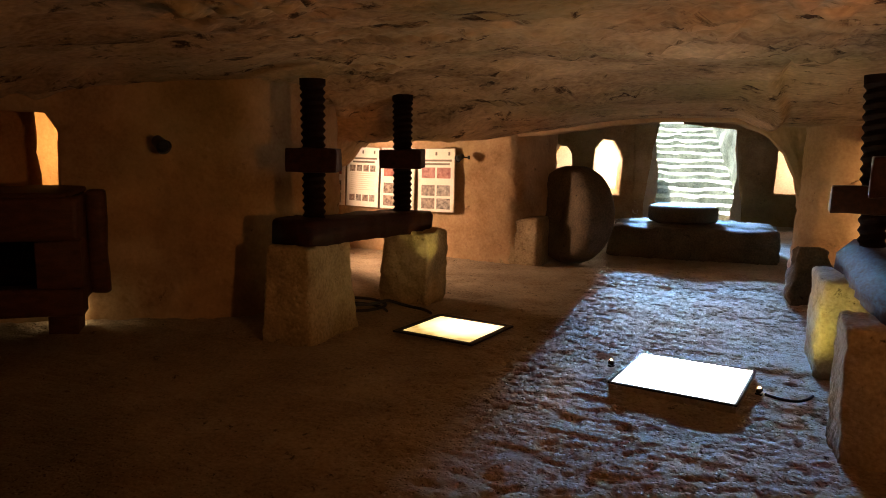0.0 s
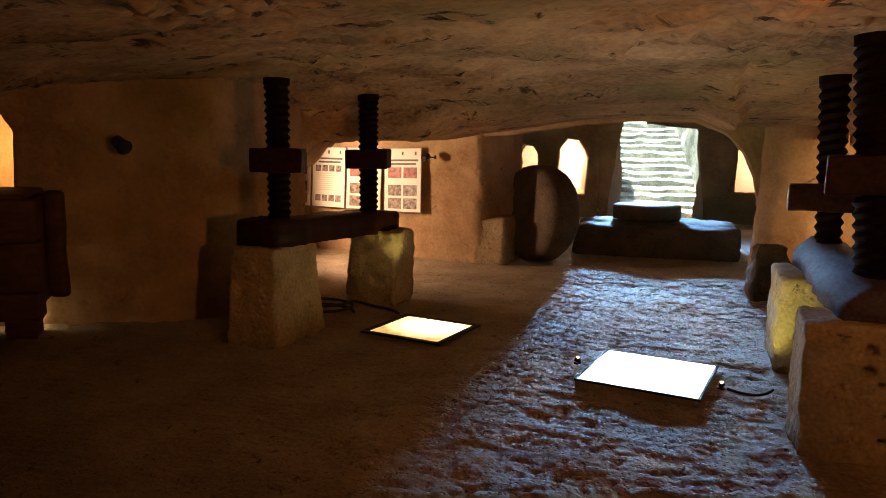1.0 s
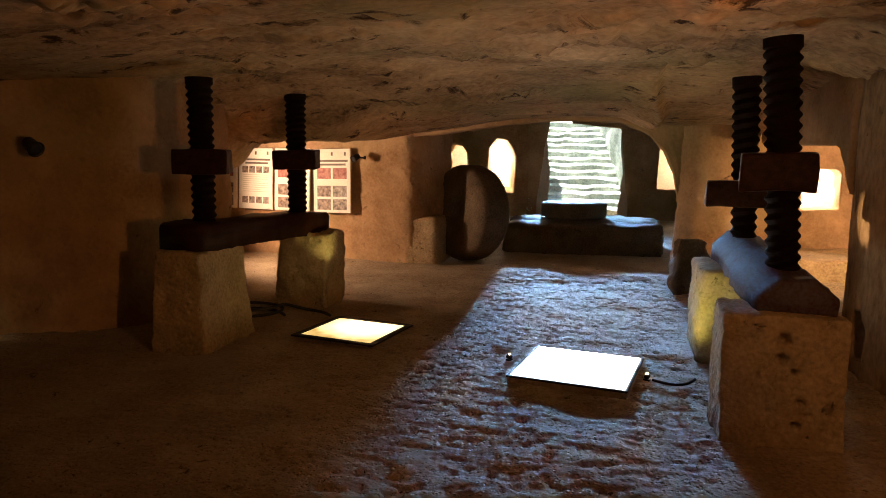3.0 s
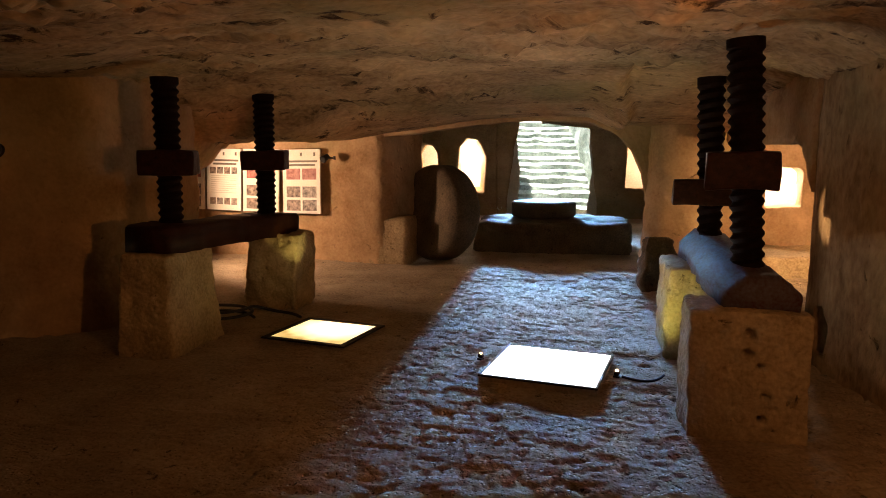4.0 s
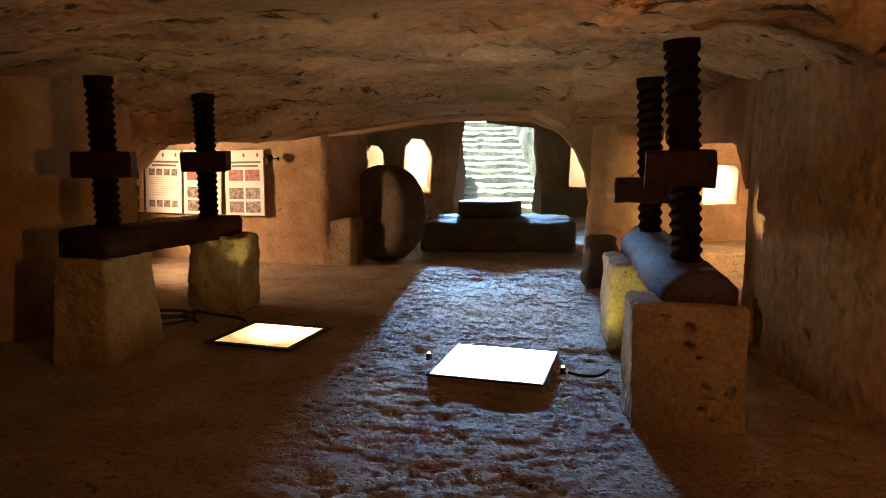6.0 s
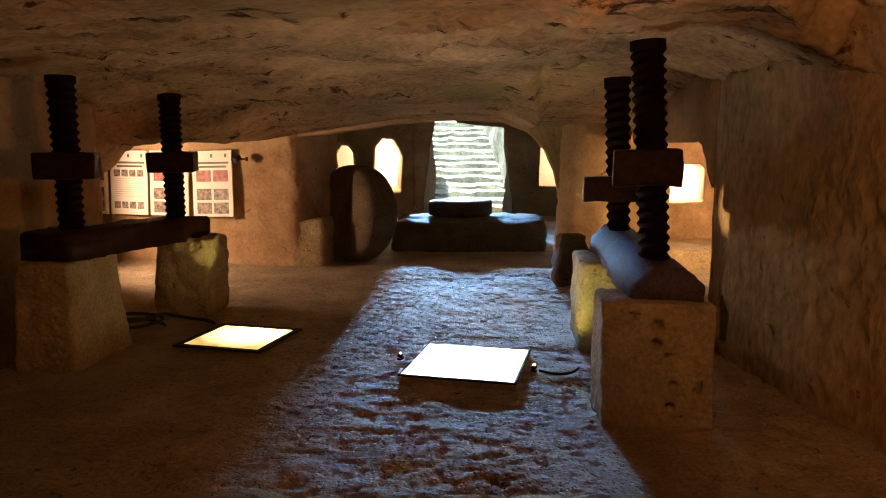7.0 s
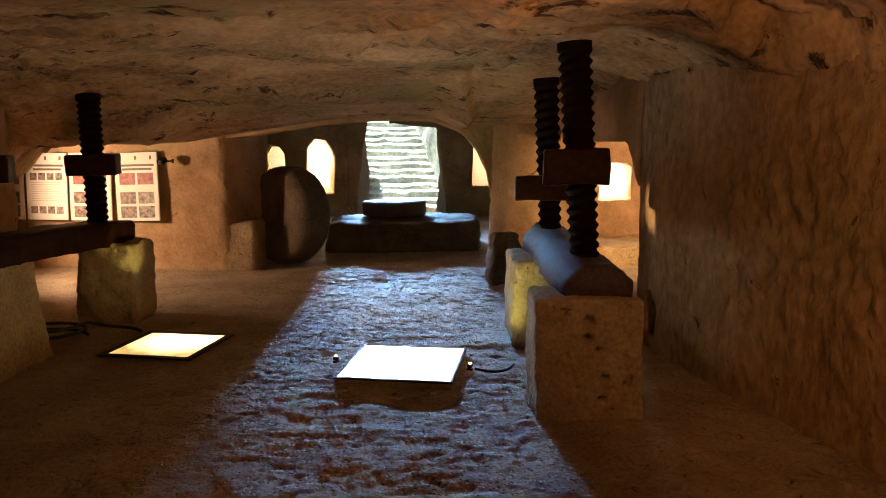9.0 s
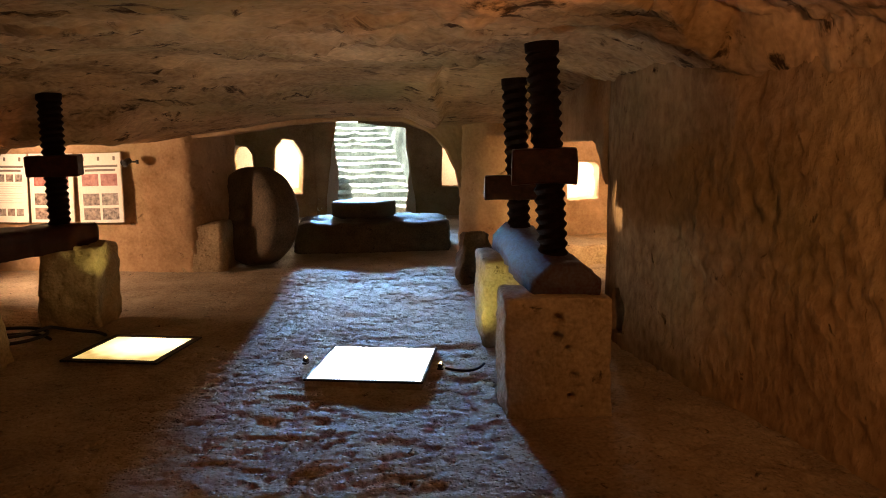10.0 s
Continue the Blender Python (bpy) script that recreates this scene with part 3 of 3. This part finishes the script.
pier("stone_block", (-3.10, 4.36, -0.05), (-2.68, 5.10, 0.71), 0.16, 3.0, "squared tufa block under the end of a press beam", cuts=30)
pier("stone_block", (-2.90, 5.92, -0.05), (-2.42, 6.42, 0.63), 0.05, 8.0, "rough broken tufa block under a press beam", amount=0.035, cuts=30)
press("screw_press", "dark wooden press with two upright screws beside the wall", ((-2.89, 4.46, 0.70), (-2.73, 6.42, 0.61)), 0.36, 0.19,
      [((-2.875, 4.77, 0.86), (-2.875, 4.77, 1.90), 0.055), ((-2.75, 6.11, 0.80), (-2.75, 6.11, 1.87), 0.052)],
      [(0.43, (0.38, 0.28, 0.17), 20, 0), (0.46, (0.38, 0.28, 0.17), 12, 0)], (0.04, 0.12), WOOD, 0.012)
pier("stone_block", (0.56, 3.67, -0.05), (1.13, 4.05, 0.64), 0.02, 14.0, "large pitted tufa block carrying a press beam", amount=0.012, cuts=46, square=30,
     dents=((0.833, 0.526, 0.036, 0.07), (0.827, 0.43, 0.034, 0.06), (0.89, 0.37, 0.024, 0.06), (0.923, 0.227, 0.02, 0.05), (0.91, 0.11, 0.024, 0.06), (0.72, 0.35, 0.016, 0.03)))
# its unseen right end is widened to shade the floor along the wall
pier("stone_block", (0.60, 5.0, -0.05), (1.295, 5.70, 0.63), 0.04, 21.0, "tufa block with a yellow-lit side under a press beam", cuts=30)
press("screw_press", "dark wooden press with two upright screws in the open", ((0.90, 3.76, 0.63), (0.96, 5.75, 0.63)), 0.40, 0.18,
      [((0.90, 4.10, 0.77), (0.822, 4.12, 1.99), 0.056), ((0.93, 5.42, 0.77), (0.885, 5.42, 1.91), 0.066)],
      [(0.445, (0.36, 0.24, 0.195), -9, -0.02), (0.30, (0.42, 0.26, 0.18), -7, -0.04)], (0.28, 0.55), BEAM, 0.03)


# ---- mill ----
def revolve(profile, n=56, wobble=0.0, seed=0.0):
    bm = bmesh.new()
    rows = []
    for r, z in profile:
        row = []
        for j in range(n):
            a = 2 * math.pi * j / n
            w = 1 + wobble * fbm(np.array([[math.cos(a) * 2 + seed, math.sin(a) * 2, z * 3]]), 1.5, 3)[0]
            row.append(bm.verts.new((r * w * math.cos(a), r * w * math.sin(a), z)))
        rows.append(row)
    for p, q in zip(rows[:-1], rows[1:]):
        for j in range(n):
            bm.faces.new((p[j], p[(j + 1) % n], q[(j + 1) % n], q[j]))
    bm.faces.new(rows[0][::-1])
    bm.faces.new(rows[-1])
    return bm


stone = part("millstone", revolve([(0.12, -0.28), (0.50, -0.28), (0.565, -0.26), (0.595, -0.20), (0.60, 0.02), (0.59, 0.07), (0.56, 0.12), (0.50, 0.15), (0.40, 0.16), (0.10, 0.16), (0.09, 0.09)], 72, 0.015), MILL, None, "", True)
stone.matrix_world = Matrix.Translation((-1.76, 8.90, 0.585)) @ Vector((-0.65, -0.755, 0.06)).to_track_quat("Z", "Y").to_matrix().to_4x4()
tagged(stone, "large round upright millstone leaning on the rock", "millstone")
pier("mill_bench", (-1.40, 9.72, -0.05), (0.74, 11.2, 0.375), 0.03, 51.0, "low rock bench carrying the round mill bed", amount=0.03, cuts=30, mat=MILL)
bm = revolve([(0.36, -0.02), (0.38, 0.02), (0.46, 0.05), (0.47, 0.08), (0.47, 0.22), (0.45, 0.25), (0.2, 0.25)], 64, 0.012, 6)
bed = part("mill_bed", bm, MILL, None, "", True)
bed.matrix_world = pose(-0.48, 10.72, 0.355)
tagged(bed, "round flat stone bed lying on the mill base", "millstone")
pier("rock_ledge", (-2.5, 8.38, -0.05), (-1.99, 9.3, 0.56), 0.02, 61.0, "low rock ledge at the foot of the poster wall", amount=0.02)
pier("stone_bench", (1.95, 8.4, -0.05), (3.3, 9.5, 0.22), 0.02, 71.0, "low stone bench in the side room", amount=0.02)
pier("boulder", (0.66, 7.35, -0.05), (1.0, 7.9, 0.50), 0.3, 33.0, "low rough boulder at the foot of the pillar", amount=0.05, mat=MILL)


# ---- floor lights ----
def light_panel(name, cx, cy, sx, sy, z, turn, glass, label, rim=0.018):
    top = thing(name, pose(cx, cy, 0, 0, 0, turn), label, "floor light", "lit floor panels")
    for x0, x1, y0, y1 in ((-sx / 2, sx / 2, -sy / 2 - rim, -sy / 2), (-sx / 2, sx / 2, sy / 2, sy / 2 + rim), (-sx / 2 - rim, -sx / 2, -sy / 2 - rim, sy / 2 + rim), (sx / 2, sx / 2 + rim, -sy / 2 - rim, sy / 2 + rim)):
        part("frame", box((x0, y0, z - 0.010), (x1, y1, z + 0.004), 0.003, 1), IRON, top, "black metal edge")
    part("base", box((-sx / 2 - 0.012, -sy / 2 - 0.012, -0.06), (sx / 2 + 0.012, sy / 2 + 0.012, z - 0.011), 0.004, 1), FLOOR, top, "rock-coloured rim under the glass")
    part("pane", box((-sx / 2, -sy / 2, z - 0.01), (sx / 2, sy / 2, z)), glass, top, "glowing glass pane")
    return top


light_panel("floor_light", -1.88, 5.17, 0.60, 0.56, 0.02, -11, WARM_GLASS, "square glass floor panel glowing warm yellow", 0.05)
light_panel("floor_light", -0.156, 4.617, 0.70, 0.70, 0.034, -10, WHITE_GLASS, "square glass floor panel glowing cold white")


# ---- press frame by the left wall ----
def press_frame():
    top = thing("press_frame", pose(-4.70, 3.72, 0, 0, 0, 38), "massive dark red wooden press frame with a square socket", "press frame")
    for name, lo, hi, bv in (("rail", (-0.80, -0.47, 0.76), (0.50, -0.28, 1.06), 0.04), ("rail", (-0.80, -0.47, 0.24), (0.50, -0.28, 0.44), 0.03),
                             ("stile", (0.22, -0.465, 0.44), (0.50, -0.29, 0.76), 0.012), ("stile", (-0.80, -0.465, 0.44), (-0.30, -0.29, 0.76), 0.012),
                             ("back_board", (-0.80, 0.28, 0.24), (0.40, 0.37, 1.06), 0.03), ("side_board", (0.36, -0.28, 0.25), (0.43, 0.28, 1.03), 0.02),
                             ("side_board", (-0.83, -0.28, 0.25), (-0.76, 0.28, 1.03), 0.02), ("lid", (-0.80, -0.45, 1.05), (0.42, 0.38, 1.09), 0.02),
                             ("corner_post", (0.42, 0.22, 0.24), (0.56, 0.38, 1.06), 0.05)):
        bm = box(lo, hi, bv, 3)
        bmesh.ops.subdivide_edges(bm, edges=[e for e in bm.edges if e.calc_length() > 0.12], cuts=6, use_grid_fill=True)
        rough_up(bm, 0.010, 4, lo[0] * 7 + lo[2])
        part(name, rough_up(bm, 0.003, 19, lo[2]), VAT, top, "", True)
    for x in (-0.72, 0.16):
        part("foot", rough_up(box((x, 0.05, -0.02), (x + 0.2, 0.34, 0.26), 0.02), 0.008, 5, x), VAT, top)
    return top


press_frame()

# ---- posters ----
PHOTOS = [grained("photo_print_" + w, a, b, 22, 0.5, 0.0, 40, bump_size=0.001, grain=0.25) for w, a, b in (
    ("red", (0.14, 0.018, 0.015), (0.46, 0.19, 0.15)), ("brown", (0.02, 0.008, 0.006), (0.42, 0.31, 0.24)), ("dark", (0.010, 0.006, 0.005), (0.46, 0.38, 0.32)))]


def poster(u, layout, lean):
    """A printed board on the wall; the wall runs along (-0.981, 0.193)."""
    m = Matrix.Translation((-3.37 - 0.981 * u, 8.52 + 0.193 * u - 0.035, 0.975)) @ pose(0, 0, 0, 0, 0, math.degrees(math.atan2(-0.193, 0.981))) @ pose(0, 0, 0, -3, lean, 0)
    top = thing("poster", m, "white printed information board with small photos on the wall", "poster", "posters on the wall")
    w, h = 0.54, 0.79

    def flat(name, x0, x1, z0, z1, mat, lift=0.0):
        part(name, box((x0, -0.0115 - lift, z0), (x1, -0.0095, z1)), mat, board)

    board = part("board", box((-w / 2, -0.01, -h / 2), (w / 2, 0.01, h / 2), 0.003, 1), PAPER, top)
    for x in (-0.19, 0.0, 0.19):
        flat("crest", x - 0.014, x + 0.014, h / 2 - 0.085, h / 2 - 0.04, INK)
    for k, (a, b) in enumerate(((-0.23, 0.23), (-0.17, 0.2))):
        flat("title_bar", a, b, h / 2 - 0.160 - 0.045 * k, h / 2 - 0.135 - 0.045 * k, INK)
    if layout == "photos":
        k = 0
        for r, zt in enumerate((0.16, -0.06, -0.225)):
            for c in (-1, 1):
                x = c * 0.115
                flat("photo", x - 0.1, x + 0.1, zt - 0.135, zt, PHOTOS[0 if r == 0 else 1 + (k % 2)])
                k += 1
    else:
        for zt in (0.16, -0.235):
            for c in range(4):
                x = -0.17 + 0.113 * c
                flat("photo", x - 0.045, x + 0.045, zt - 0.085, zt, PHOTOS[1 + c % 2])
        for k in range(9):
            flat("text_bar", -0.2, 0.2 if k % 4 != 3 else 0.08, 0.045 - 0.027 * k, 0.053 - 0.027 * k, PALE_INK)
    return top


PALE_INK = grained("pale_print", (0.48, 0.43, 0.36), (0.60, 0.55, 0.47), 40, 0.6, 0.0, 90, bump_size=0.001)
for u, lay, ln in ((-0.018, "photos", -1.2), (0.581, "photos", 0.3), (1.155, "text", 0.4), (1.735, "photos", 0)):
    poster(u, lay, ln)


# ---- lamps, cable ----
def wall_spotlight(m, label):
    top = thing("wall_spotlight", m, label, "spotlight")
    part("bracket", box((-0.03, -0.015, -0.03), (0.03, 0.02, 0.03), 0.006), IRON, top)
    arm = part("arm", box((-0.012, -0.09, -0.012), (0.012, 0.0, 0.012), 0.003), IRON, top)
    head = part("housing", revolve([(0.03, 0.0), (0.045, 0.01), (0.05, 0.10), (0.06, 0.13), (0.055, 0.13), (0.045, 0.11)], 24), IRON, top, "black lamp housing", True)
    head.matrix_local = pose(0.0, -0.10, 0.03, 115, 0, 35)
    part("lens", revolve([(0.05, 0.118), (0.03, 0.124), (0.01, 0.126)], 20), RUBBER, head, "dark lamp glass", True)
    return top


wall_spotlight(pose(-4.18, 4.60, 1.41, 0, 0, 35), "small black spotlight fixed on the rock wall")
wall_spotlight(pose(-2.90, 8.40, 1.27, 0, 0, -60) @ Matrix.Scale(0.75, 4), "small dark lamp clamped beside the posters")


def floor_spotlight(x, y, aim, label):
    top = thing("floor_spotlight", pose(x, y, 0, 0, 0, aim) @ Matrix.Scale(0.5, 4), label, "spotlight")
    part("foot", box((-0.04, -0.03, -0.01), (0.04, 0.03, 0.015), 0.005), IRON, top)
    head = part("housing", revolve([(0.02, -0.04), (0.03, -0.03), (0.034, 0.02), (0.036, 0.025)], 20), IRON, top, "", True)
    tilt = pose(0, 0, 0.045, -75, 0, 0)
    head.matrix_local = tilt
    bulb = part("bulb", revolve([(0.026, 0.0), (0.024, 0.006), (0.01, 0.009)], 16), GLOW, head, "glowing warm bulb", True)
    bulb.matrix_local = tilt.inverted() @ pose(0, 0.025, 0.052, -75, 0, 0)
    cap = part("lens", revolve([(0.02, 0.0), (0.018, 0.012), (0.008, 0.016)], 16), GLOW, head, "warm glowing lamp glass", True)
    cap.matrix_local = tilt.inverted() @ pose(0, 0, 0.075, 20, 0, 0)
    return top


floor_spotlight(0.27, 4.55, -20, "small lit spotlight at the edge of a floor panel")
# this one is added to make the bright sliver of floor behind the frame
floor_spotlight(-4.82, 4.28, 200, "small lit spotlight added behind the press frame for a bright sliver of floor")
floor_spotlight(-0.62, 4.76, 60, "small spotlight at the edge of a floor panel")


def cable(name, pts, r, label):
    cu = bpy.data.curves.new(name, "CURVE")
    cu.dimensions, cu.bevel_depth, cu.bevel_resolution, cu.resolution_u = "3D", r, 3, 6
    sp = cu.splines.new("NURBS")
    sp.points.add(len(pts) - 1)
    sp.use_endpoint_u = True
    for p, q in zip(sp.points, pts):
        p.co = (*q, 1)
    tmp = bpy.data.objects.new(name + "_line", cu)
    me = bpy.data.meshes.new_from_object(tmp)
    bpy.data.objects.remove(tmp)
    me.materials.append(RUBBER)
    return tagged(new(name, me), label, "cable")


coil = [(-2.86 + 0.24 * math.cos(a) * (1 + 0.06 * math.sin(3 * a)), 5.45 + 0.2 * math.sin(a), 0.012 + 0.004 * k) for k, a in enumerate(np.linspace(0.3, 13.0, 26))]
cable("cable_coil", coil + [(-2.5, 5.7, 0.015), (-2.35, 5.72, 0.012), (-2.25, 5.6, 0.01)], 0.013, "loosely coiled black cable on the floor between the blocks")
cable("cable", [(0.30, 4.50, 0.02), (0.42, 4.42, 0.012), (0.5, 4.45, 0.01), (0.56, 4.6, 0.012)], 0.008, "thin black cable from the lamp to the press block")
